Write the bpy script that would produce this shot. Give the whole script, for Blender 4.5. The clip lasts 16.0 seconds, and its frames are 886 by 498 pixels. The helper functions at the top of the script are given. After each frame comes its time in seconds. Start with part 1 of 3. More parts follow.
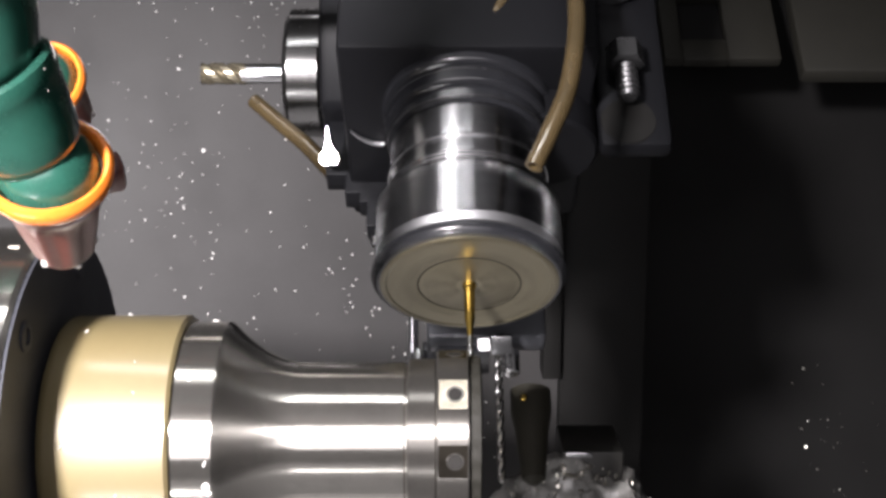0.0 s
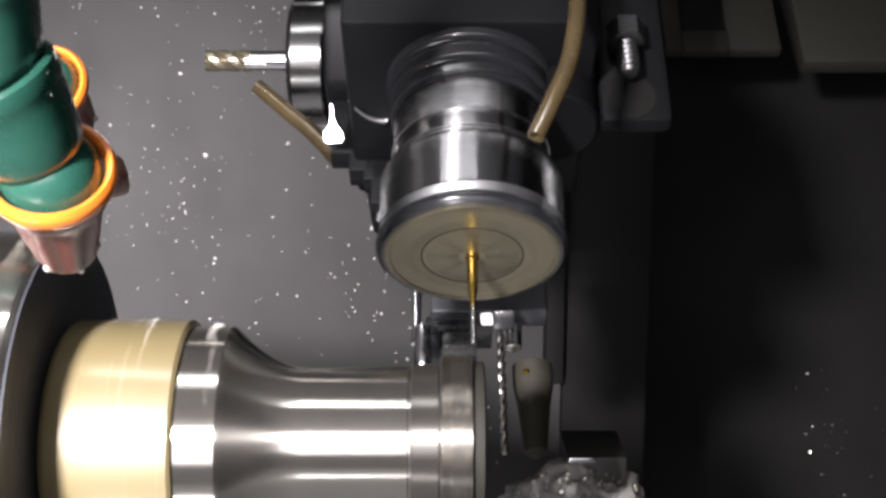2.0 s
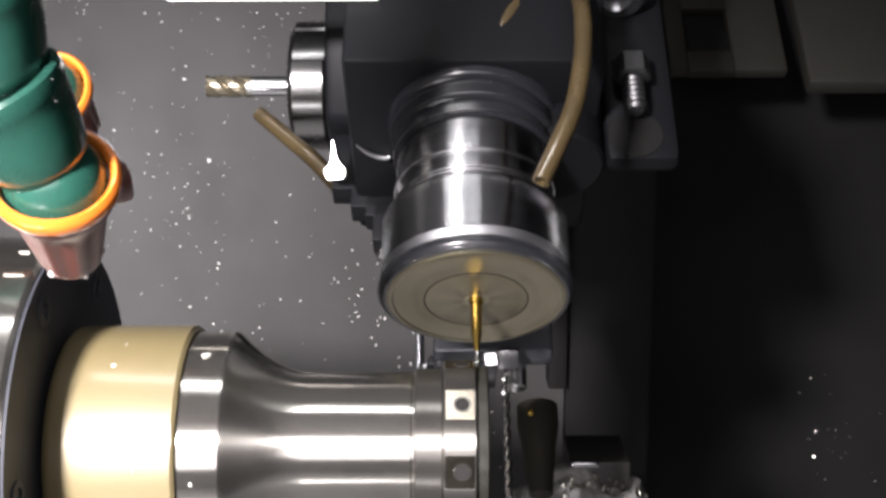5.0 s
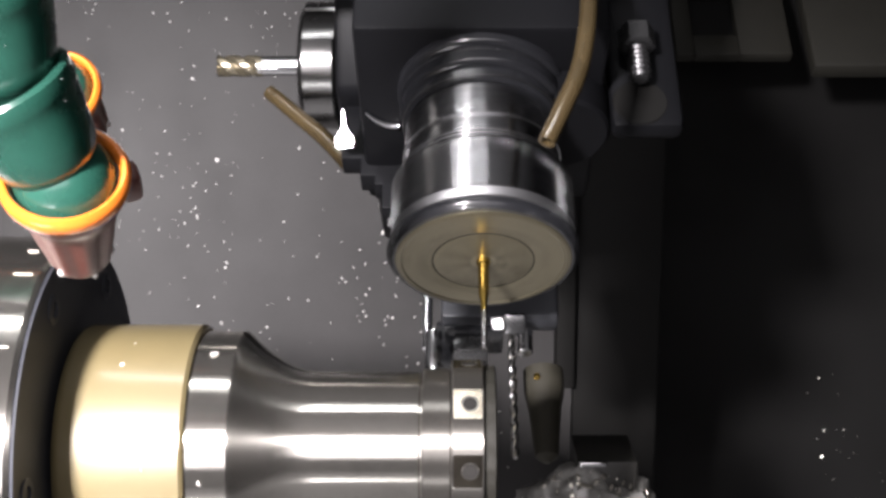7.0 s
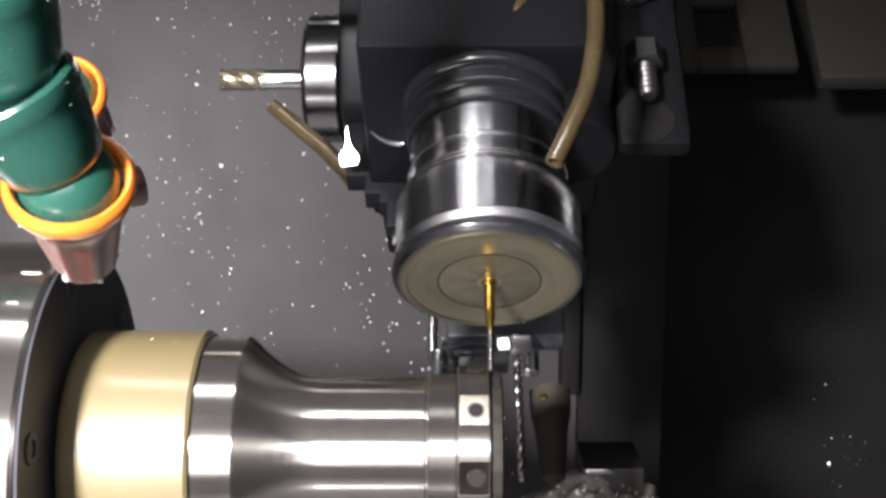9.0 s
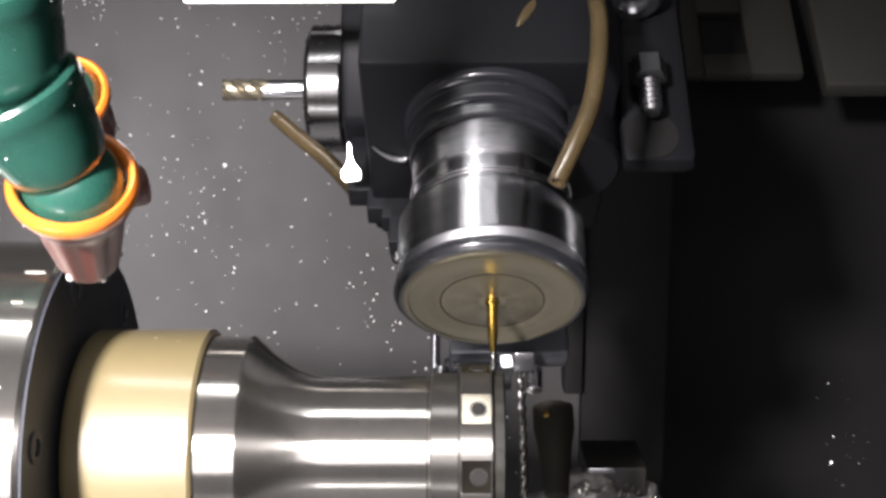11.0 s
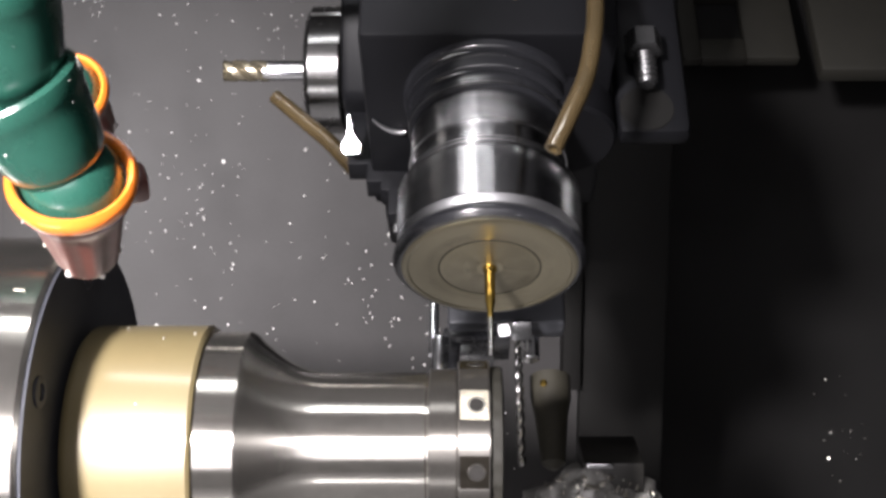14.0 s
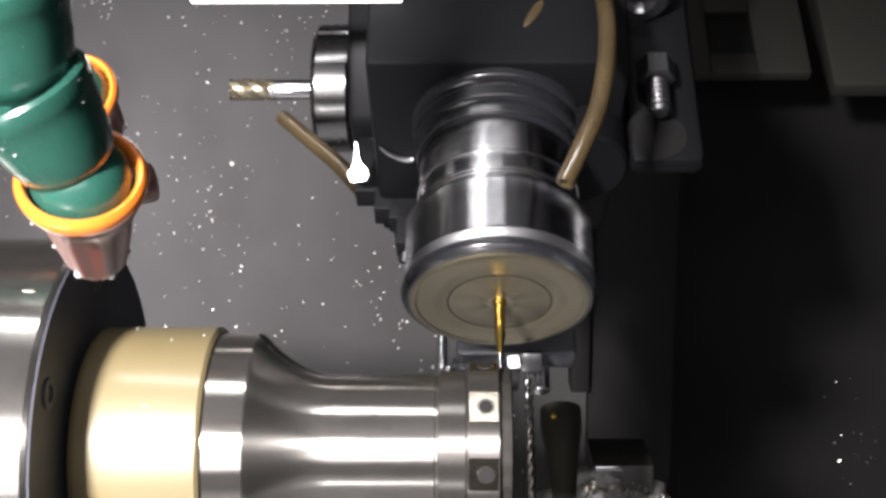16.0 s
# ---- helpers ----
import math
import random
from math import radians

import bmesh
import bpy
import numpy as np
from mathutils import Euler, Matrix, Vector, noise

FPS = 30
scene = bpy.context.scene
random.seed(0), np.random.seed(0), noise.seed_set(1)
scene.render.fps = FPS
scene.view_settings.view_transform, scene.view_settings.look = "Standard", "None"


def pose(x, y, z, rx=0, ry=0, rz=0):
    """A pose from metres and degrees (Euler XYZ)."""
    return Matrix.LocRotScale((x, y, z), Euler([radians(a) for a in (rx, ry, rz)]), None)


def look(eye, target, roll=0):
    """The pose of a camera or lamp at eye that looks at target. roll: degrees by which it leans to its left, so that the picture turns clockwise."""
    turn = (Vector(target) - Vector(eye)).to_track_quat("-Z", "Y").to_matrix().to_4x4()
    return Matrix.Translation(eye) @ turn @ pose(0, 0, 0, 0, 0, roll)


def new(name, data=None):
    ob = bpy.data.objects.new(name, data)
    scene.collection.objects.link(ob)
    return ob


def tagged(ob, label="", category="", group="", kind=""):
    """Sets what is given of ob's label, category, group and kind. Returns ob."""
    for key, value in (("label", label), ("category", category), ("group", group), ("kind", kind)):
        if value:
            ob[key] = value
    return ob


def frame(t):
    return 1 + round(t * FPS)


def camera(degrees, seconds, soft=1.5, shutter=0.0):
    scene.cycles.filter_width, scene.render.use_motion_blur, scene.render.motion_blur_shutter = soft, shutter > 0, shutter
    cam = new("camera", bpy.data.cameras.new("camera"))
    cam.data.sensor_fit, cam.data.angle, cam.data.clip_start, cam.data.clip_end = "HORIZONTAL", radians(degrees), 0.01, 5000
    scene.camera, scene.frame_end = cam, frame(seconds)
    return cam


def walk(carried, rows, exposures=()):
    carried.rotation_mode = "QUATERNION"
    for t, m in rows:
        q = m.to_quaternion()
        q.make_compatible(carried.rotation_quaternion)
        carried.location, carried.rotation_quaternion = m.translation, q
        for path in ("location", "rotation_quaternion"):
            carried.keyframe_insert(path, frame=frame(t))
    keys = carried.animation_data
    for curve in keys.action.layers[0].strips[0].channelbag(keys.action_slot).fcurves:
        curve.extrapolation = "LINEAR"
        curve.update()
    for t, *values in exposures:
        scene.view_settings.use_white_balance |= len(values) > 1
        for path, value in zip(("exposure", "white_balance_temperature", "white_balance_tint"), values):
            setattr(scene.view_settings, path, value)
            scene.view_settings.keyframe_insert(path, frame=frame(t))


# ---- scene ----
S = 0.001  # plans below are in millimetres

# ---- camera ----
cam = camera(40.0, 16.0, soft=3.1, shutter=0.9)
walk(cam, [(t, pose(x, y, z, 90 + pitch, roll, yaw)) for t, x, y, z, yaw, pitch, roll in (
    (0, 0.00000, -0.28670, 1.21400, 0.000, -13.000, 0.000),
    (0.5, -0.00011, -0.28656, 1.21398, 0.059, -12.845, 0.037),
    (1, 0.00011, -0.28683, 1.21421, 0.121, -12.867, 0.059),
    (1.5, -0.00030, -0.28564, 1.21387, 0.057, -12.741, 0.044),
    (2, -0.00057, -0.28559, 1.21369, 0.053, -12.772, 0.026),
    (2.5, -0.00034, -0.28634, 1.21414, 0.077, -12.761, 0.046),
    (3, 0.00018, -0.28701, 1.21435, 0.124, -12.736, 0.075),
    (3.5, -0.00034, -0.28638, 1.21401, 0.110, -12.717, 0.035),
    (4, -0.00050, -0.28611, 1.21395, 0.146, -12.625, 0.072),
    (6.5, -0.00065, -0.28621, 1.21394, 0.402, -12.533, 0.119),
    (7, -0.00066, -0.28653, 1.21396, 0.545, -12.565, 0.136),
    (7.5, -0.00094, -0.28629, 1.21358, 0.514, -12.528, 0.125),
    (8, -0.00129, -0.28516, 1.21341, 0.512, -12.313, 0.132),
    (8.5, -0.00110, -0.28533, 1.21353, 0.594, -12.424, 0.170),
    (9, -0.00132, -0.28520, 1.21347, 0.699, -12.271, 0.162),
    (11.5, -0.00091, -0.28610, 1.21373, 0.880, -12.351, 0.232),
    (12, -0.00116, -0.28544, 1.21367, 0.734, -12.507, 0.197),
    (12.5, -0.00137, -0.28529, 1.21348, 0.830, -12.397, 0.221),
    (13, -0.00105, -0.28598, 1.21368, 0.784, -12.498, 0.199),
    (13.5, -0.00104, -0.28599, 1.21352, 0.826, -12.491, 0.216),
    (14, -0.00077, -0.28675, 1.21383, 0.818, -12.480, 0.209),
    (14.5, -0.00095, -0.28644, 1.21350, 0.909, -12.526, 0.233),
    (15, -0.00103, -0.28586, 1.21350, 1.261, -12.205, 0.292),
    (15.5, -0.00127, -0.28577, 1.21320, 1.131, -12.339, 0.256),
    (16, -0.00117, -0.28599, 1.21335, 1.179, -12.354, 0.265),
)])

# ---- light ----
world = bpy.data.worlds.new("machine_interior")
world.use_nodes = True
world.node_tree.nodes["Background"].inputs[0].default_value = (0.6, 0.65, 0.7, 1)
world.node_tree.nodes["Background"].inputs[1].default_value = 0.02
scene.world = world


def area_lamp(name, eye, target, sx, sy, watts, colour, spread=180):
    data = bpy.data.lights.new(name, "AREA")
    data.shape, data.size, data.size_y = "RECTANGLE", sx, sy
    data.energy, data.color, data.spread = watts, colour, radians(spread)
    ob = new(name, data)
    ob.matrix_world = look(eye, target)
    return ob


area_lamp("work_light", (-0.36, -0.80, 1.50), (-0.15, 0.2, 0.93), 0.10, 0.085, 6.8, (1.0, 0.945, 0.965), 50)
# unseen lamp added low in front for the work's lower bands and the panel
area_lamp("lower_added_light", (-0.42, -0.50, 0.70), (-0.16, 0.3, 1.05), 0.44, 0.025, 1.0, (1.0, 0.975, 1.0), 130)
area_lamp("ceiling_light", (-0.20, -0.13, 1.95), (-0.1, 0.1, 1.1), 0.6, 0.02, 2.4, (0.98, 0.98, 1.0))
# broad unseen fill added before the closed door, which has no opening
area_lamp("front_fill_light", (-0.2, -1.46, 1.35), (-0.15, 0, 1.1), 1.5, 0.9, 15.5, (1.0, 0.945, 0.985))


# ---- materials ----
def material(name, colour, rough, metal=0.0, grain=900.0, spread=0.12, stain=60.0, stain_dark=0.25, bump=0.05,
             aniso=0.0, axis="Z", coat=0.0, ramp_rough=0.12, emit=0.0, island=0.0, spec=0.5, coat_rough=0.12):
    m = bpy.data.materials.new(name)
    m.use_nodes = True
    nt = m.node_tree
    b = nt.nodes["Principled BSDF"]
    tc = nt.nodes.new("ShaderNodeTexCoord")
    fine = nt.nodes.new("ShaderNodeTexNoise")
    fine.inputs["Scale"].default_value, fine.inputs["Detail"].default_value = grain, 4
    big = nt.nodes.new("ShaderNodeTexNoise")
    big.inputs["Scale"].default_value, big.inputs["Detail"].default_value = stain, 5
    big.inputs["Roughness"].default_value = 0.65
    for n in (fine, big):
        nt.links.new(tc.outputs["Object"], n.inputs["Vector"])
    c = Vector(colour)
    mix = nt.nodes.new("ShaderNodeMix")
    mix.data_type = "RGBA"
    mix.inputs[6].default_value = (*(c * (1 - spread)), 1)
    mix.inputs[7].default_value = (*(c * (1 + spread)), 1)
    nt.links.new(fine.outputs["Fac"], mix.inputs[0])
    mr = nt.nodes.new("ShaderNodeMapRange")
    mr.inputs["From Min"].default_value, mr.inputs["From Max"].default_value = 0.48, 0.72
    mr.inputs["To Min"].default_value, mr.inputs["To Max"].default_value = 0.0, stain_dark
    nt.links.new(big.outputs["Fac"], mr.inputs["Value"])
    mul = nt.nodes.new("ShaderNodeMix")
    mul.data_type = "RGBA"
    nt.links.new(mr.outputs["Result"], mul.inputs[0])
    nt.links.new(mix.outputs[2], mul.inputs[6])
    mul.inputs[7].default_value = (*(c * 0.35), 1)
    out = mul.outputs[2]
    if island:
        geo = nt.nodes.new("ShaderNodeNewGeometry")
        hsv = nt.nodes.new("ShaderNodeHueSaturation")
        r = nt.nodes.new("ShaderNodeMapRange")
        r.inputs["To Min"].default_value, r.inputs["To Max"].default_value = 1 - island, 1 + island
        nt.links.new(geo.outputs["Random Per Island"], r.inputs["Value"])
        nt.links.new(r.outputs["Result"], hsv.inputs["Value"])
        nt.links.new(out, hsv.inputs["Color"])
        out = hsv.outputs["Color"]
    nt.links.new(out, b.inputs["Base Color"])
    rr = nt.nodes.new("ShaderNodeMapRange")
    rr.inputs["To Min"].default_value, rr.inputs["To Max"].default_value = max(0.02, rough - ramp_rough), min(1.0, rough + ramp_rough)
    nt.links.new(big.outputs["Fac"], rr.inputs["Value"])
    nt.links.new(rr.outputs["Result"], b.inputs["Roughness"])
    b.inputs["Metallic"].default_value = metal
    b.inputs["Specular IOR Level"].default_value = spec
    b.inputs["Coat Weight"].default_value = coat
    b.inputs["Coat Roughness"].default_value = coat_rough
    if bump:
        bp = nt.nodes.new("ShaderNodeBump")
        bp.inputs["Strength"].default_value, bp.inputs["Distance"].default_value = bump, 0.0004
        nt.links.new(fine.outputs["Fac"], bp.inputs["Height"])
        nt.links.new(bp.outputs["Normal"], b.inputs["Normal"])
    if aniso:
        tg = nt.nodes.new("ShaderNodeTangent")
        tg.direction_type, tg.axis = "RADIAL", axis
        nt.links.new(tg.outputs["Tangent"], b.inputs["Tangent"])
        b.inputs["Anisotropic"].default_value, b.inputs["Anisotropic Rotation"].default_value = aniso, 0.25
    if emit:
        b.inputs["Emission Color"].default_value = (*colour, 1)
        b.inputs["Emission Strength"].default_value = emit
    return m


PANEL = material("grey_painted_sheet", (0.0200, 0.0191, 0.0190), 0.55, spec=0.18, grain=500, stain=9, stain_dark=0.3, bump=0.04)
WALL = material("pale_wall_reflector", (0.45, 0.45, 0.45), 0.5, grain=300, stain=6)
BARZ = 126.3  # height of the glowing bar above the spindle line
# near-black colour in place of unlit depth and shade in the opening
UNLIT_BLACK = material("black_for_unlit_depth", (0.0055, 0.0053, 0.0052), 0.8, grain=300, stain=12, spec=0.1)
DULL = material("dull_brown_tool_steel", (0.017, 0.0155, 0.011), 0.7, spec=0.2)
# darker copy of the part's turned steel, for rims that mirror dark surroundings
TURNED_SHADED = material("turned_steel_shaded", (0.19, 0.18, 0.165), 0.36, metal=0.92, grain=1500, stain=90, bump=0.015, aniso=0.95, axis="X", ramp_rough=0.06)
DIM = material("dull_plated_steel", (0.10, 0.10, 0.102), 0.28, metal=0.9, grain=1500, stain=120)
BRIGHT = material("polished_glare_steel", (0.85, 0.85, 0.87), 0.3, metal=1.0, grain=1500, bump=0)
CHIP = material("shiny_metal_chip", (0.5, 0.48, 0.43), 0.35, metal=1.0, island=0.4, bump=0)
DROP = material("coolant_droplet", (0.6, 0.59, 0.57), 0.2, metal=0.1, island=0.3, bump=0, coat=0.6)
BRASS = material("cream_bronze_sleeve", (0.13, 0.103, 0.050), 0.45, metal=0.15, grain=700, stain=40, stain_dark=0.1, bump=0.015, spread=0.05, coat=1.0, ramp_rough=0.05, coat_rough=0.22)
TURNED_X = material("turned_steel_part", (0.58, 0.555, 0.51), 0.215, metal=0.98, grain=1500, stain=90, bump=0.015, aniso=0.98, axis="X", ramp_rough=0.06)
FLAT_STEEL = material("milled_steel_flat", (0.21, 0.185, 0.15), 0.2, metal=1.0, grain=1500, stain=120, bump=0.03)
BORE_SHADE = material("hole_shade_black", (0.012, 0.011, 0.010), 0.6, spec=0.2)
SATIN = material("satin_steel_chamfer", (0.29, 0.29, 0.298), 0.44, metal=1.0, grain=1500, stain=90, bump=0.02)
TURNED_NUT = material("satin_collet_nut", (0.21, 0.207, 0.205), 0.26, metal=1.0, grain=1500, stain=90, bump=0.015, aniso=0.6, axis="X", ramp_rough=0.05)
TURNED_Z = material("ground_steel_tool", (0.37, 0.372, 0.38), 0.26, metal=1.0, grain=1500, stain=80, stain_dark=0.35, bump=0.015, ramp_rough=0.06, aniso=1.0, axis="Z")
BLACKED = material("black_oxide_steel", (0.010, 0.0103, 0.0118), 0.2, metal=0.0, grain=900, stain=40, bump=0.04)
# black of the housings, also the painted shade in the nut's slots
HOUSING_AND_SHADE = material("dark_housing_and_slot_shade", (0.004, 0.0041, 0.0048), 0.45, metal=0.0, spec=0.08, grain=700, stain=30, bump=0.05)
SEAL = material("tan_sealing_disk", (0.165, 0.148, 0.102), 0.3, metal=0.85, grain=1200, stain=150, stain_dark=0.3, bump=0.03)
INK = material("dark_engraving", (0.018, 0.016, 0.012), 0.7, spec=0.1)
GOLD = material("titanium_nitride_gold", (0.66, 0.45, 0.11), 0.2, metal=1.0, grain=1500, bump=0)
CARBIDE = material("bright_carbide", (0.55, 0.54, 0.52), 0.2, metal=1.0, grain=1500, bump=0)
STRAW = material("straw_coated_cutter", (0.21, 0.185, 0.135), 0.25, metal=0.8, grain=900, stain=120)
COPPER = material("stained_brass_tube", (0.056, 0.040, 0.019), 0.22, metal=0.25, grain=900, stain=90, stain_dark=0.5, coat=0.7)
CHROME = material("bright_ground_steel", (0.62, 0.62, 0.63), 0.2, metal=1.0, grain=1500, stain=90, bump=0.02)
GREYED = material("blue_grey_steel_block", (0.055, 0.057, 0.064), 0.4, metal=0.3, grain=900, stain=60, bump=0.05)
GREEN = material("green_hose_plastic", (0.014, 0.062, 0.044), 0.26, grain=900, stain=70, stain_dark=0.4, bump=0.06, coat=0.5)
ORANGE = material("orange_hose_plastic", (0.62, 0.165, 0.02), 0.25, grain=900, stain=90, stain_dark=0.25, bump=0.04, coat=1.0)
AMBER = material("wet_red_brown_nozzle", (0.085, 0.022, 0.014), 0.42, grain=900, stain=90, stain_dark=0.4, bump=0.08, coat=0.1)
WETCHIP = material("wet_grey_swarf", (0.17, 0.165, 0.155), 0.35, metal=0.2, grain=600, stain=160, stain_dark=0.6, bump=0.6, coat=0.4)
OLIVE = material("dull_olive_casting", (0.0115, 0.0108, 0.0082), 0.7, grain=500, stain=30, spec=0.25)
WATER = material("clear_coolant_bead", (0.75, 0.72, 0.7), 0.06, metal=0.5, bump=0)
# emission makes the turret's bar bright white
GLOW_WHITE = material("glowing_white_bar", (1.0, 0.97, 0.92), 0.4, emit=2.0, bump=0)
GLASS_DIM = material("wet_block_steel", (0.022, 0.021, 0.019), 0.4, grain=800, stain=60, spec=0.3)
# dark colour in place of the shade on the chuck's front face
FACE = material("chuck_face_shade_black", (0.035, 0.037, 0.045), 0.5, grain=600, stain=40, spec=0.3)
# near black in place of the shadow on the cover and the recess disc
COVER_SHADE = material("shade_dark_cover_and_recess", (0.0055, 0.0053, 0.005), 0.6, grain=400, stain=20, spec=0.1)


# ---- mesh helpers ----
def part(name, bm, mat, parent=None, label="", scale=S, m=None, sharp=35.0, second=None, **tags):
    """One mesh under a thing. second: a material and a test on a face for where it lies."""
    marked = [f.index for f in bm.faces if second[1](f.calc_center_median())] if second and not bm.faces.index_update() else []
    bmesh.ops.scale(bm, vec=(scale,) * 3, verts=bm.verts)
    bmesh.ops.recalc_face_normals(bm, faces=bm.faces)
    limit = radians(sharp)
    for e in bm.edges:
        e.smooth = len(e.link_faces) == 2 and e.calc_face_angle(0) < limit
    for f in bm.faces:
        f.smooth = True
    me = bpy.data.meshes.new(name)
    bm.to_mesh(me)
    bm.free()
    me.materials.append(mat)
    if second:
        me.materials.append(second[0])
        for i in marked:
            me.polygons[i].material_index = 1
    ob = new(name, me)
    if parent:
        ob.parent = parent
    if m is not None:
        ob.matrix_basis = m
    return tagged(ob, label, **tags)


def turn_point(axis, a, r, ang, centre):
    c, s = r * math.cos(ang), r * math.sin(ang)
    x, y, z = centre
    if axis == "X":
        return (x + a, y + c, z + s)
    if axis == "Y":
        return (x + c, y + a, z + s)
    return (x + c, y + s, z + a)


def lathe(profile, axis="Z", centre=(0, 0, 0), n=64, bm=None, shape=None, closed=False):
    """Turns (along, radius) pairs round an axis. shape(along, angle) scales the radius."""
    bm = bm or bmesh.new()
    rings = []
    for a, r in profile:
        ring = []
        for i in range(n):
            ang = 2 * math.pi * i / n
            k = shape(a, ang) if shape else 1.0
            ring.append(bm.verts.new(turn_point(axis, a, max(r * k, 1e-4), ang, centre)))
        rings.append(ring)
    pairs = list(zip(rings, rings[1:])) + ([(rings[-1], rings[0])] if closed else [])
    for p, q in pairs:
        for i in range(n):
            bm.faces.new((p[i], p[(i + 1) % n], q[(i + 1) % n], q[i]))
    if not closed:
        for ring, (a, r) in ((rings[0], profile[0]), (rings[-1], profile[-1])):
            if r > 1e-3:
                bm.faces.new(ring)
    return bm


def box(lo, hi, bevel=0.6, bm=None, segments=2):
    bm = bm or bmesh.new()
    made = bmesh.ops.create_cube(bm, size=1.0)["verts"]
    lo, hi = Vector(lo), Vector(hi)
    for v in made:
        v.co = Vector(((v.co[i] + 0.5) * (hi[i] - lo[i]) + lo[i] for i in range(3)))
    if bevel:
        edges = {e for v in made for e in v.link_edges}
        bmesh.ops.bevel(bm, geom=list(edges), offset=bevel, segments=segments, affect="EDGES", profile=0.5)
    return bm


def prism(outline, x0, x1, bevel=1.0):
    """An outline in (y, z) drawn out along x."""
    bm = bmesh.new()
    a = [bm.verts.new((x0, y, z)) for y, z in outline]
    b = [bm.verts.new((x1, y, z)) for y, z in outline]
    n = len(outline)
    bm.faces.new(a), bm.faces.new(b)
    for i in range(n):
        bm.faces.new((a[i], a[(i + 1) % n], b[(i + 1) % n], b[i]))
    bmesh.ops.recalc_face_normals(bm, faces=bm.faces)
    if bevel:
        bmesh.ops.bevel(bm, geom=list(bm.edges), offset=bevel, segments=2, affect="EDGES", profile=0.5)
    return bm


def sweep(points, radii, n=20, bore=0.0):
    """A round tube along points, smoothed by a spline, with its far end bored if asked."""
    pts = [Vector(p) for p in points]
    fine, rad = [], []
    for i in range(len(pts) - 1):
        p0, p1, p2, p3 = pts[max(i - 1, 0)], pts[i], pts[i + 1], pts[min(i + 2, len(pts) - 1)]
        for j in range(8):
            t = j / 8
            fine.append(0.5 * (2 * p1 + (p2 - p0) * t + (2 * p0 - 5 * p1 + 4 * p2 - p3) * t * t + (3 * p1 - p0 - 3 * p2 + p3) * t ** 3))
            rad.append(radii[i] * (1 - t) + radii[i + 1] * t)
    fine.append(pts[-1]), rad.append(radii[-1])
    bm = bmesh.new()
    rings = []
    side = Vector((1, 0, 0.3)).normalized()
    for i, p in enumerate(fine):
        d = (fine[min(i + 1, len(fine) - 1)] - fine[max(i - 1, 0)]).normalized()
        side = (side - d * side.dot(d)).normalized()
        up = d.cross(side)
        rings.append([bm.verts.new(p + rad[i] * (math.cos(2 * math.pi * k / n) * side + math.sin(2 * math.pi * k / n) * up)) for k in range(n)])
    if bore:
        d = (fine[-1] - fine[-2]).normalized()
        for back, r in ((0.0, bore), (4.0, bore)):
            up = d.cross(side)
            rings.append([bm.verts.new(fine[-1] - d * back + r * (math.cos(2 * math.pi * k / n) * side + math.sin(2 * math.pi * k / n) * up)) for k in range(n)])
    for p, q in zip(rings, rings[1:]):
        for k in range(n):
            bm.faces.new((p[k], p[(k + 1) % n], q[(k + 1) % n], q[k]))
    bm.faces.new(rings[0]), bm.faces.new(rings[-1])
    return bm


def fluted(a0, a1, radius, axis="Z", centre=(0, 0, 0), pitch=14.0, flutes=2, depth=0.45, point=1.2, steps=60, n=28):
    """A twist drill or cutter from a0 (shank end) to a1 (tip)."""
    length = a1 - a0
    prof = [(a0 + length * i / steps, radius) for i in range(steps)]
    prof.append((a1 - math.copysign(point, length), radius))
    prof.append((a1, radius * 0.08))

    def groove(a, ang):
        w = math.cos(flutes * (ang - 2 * math.pi * a / pitch))
        return 1 - depth * max(0.0, w) ** 1.3 * min(1.0, abs(a - a0) / 1.5)
    return lathe(prof, axis, centre, n=n, shape=groove)


def chips(count, place, size, bm=None, flat=0.5):
    bm = bm or bmesh.new()
    for _ in range(count):
        c = Vector(place())
        s = size * random.uniform(0.4, 1.5) * (1.8 if random.random() < 0.1 else 1)
        turn = Euler([random.uniform(0, 6.28) for _ in range(3)]).to_matrix()
        made = bmesh.ops.create_icosphere(bm, subdivisions=1, radius=1.0)["verts"]
        k = Vector((random.uniform(0.6, 1.6), random.uniform(0.5, 1.2), flat)) * s
        for v in made:
            v.co = c + turn @ Vector((v.co.x * k.x * random.uniform(0.7, 1.3), v.co.y * k.y, v.co.z * k.z))
    return bm


def aim(place, direction):
    return Matrix.Translation(place) @ Vector(direction).to_track_quat("Z", "Y").to_matrix().to_4x4()


AXIS = Vector((0, 0, 1.10))                       # spindle line, along x
TOOL = Matrix.Translation(AXIS) @ pose(0, 0, 0, -45, 0, 0)   # z runs out along the drill, y away below
SPINDLE = Matrix.Translation(AXIS)


def thing(name, m, label, category, group=""):
    ob = new(name)
    ob.empty_display_size = 0.01
    ob.matrix_world = m
    return tagged(ob, label, category, group)


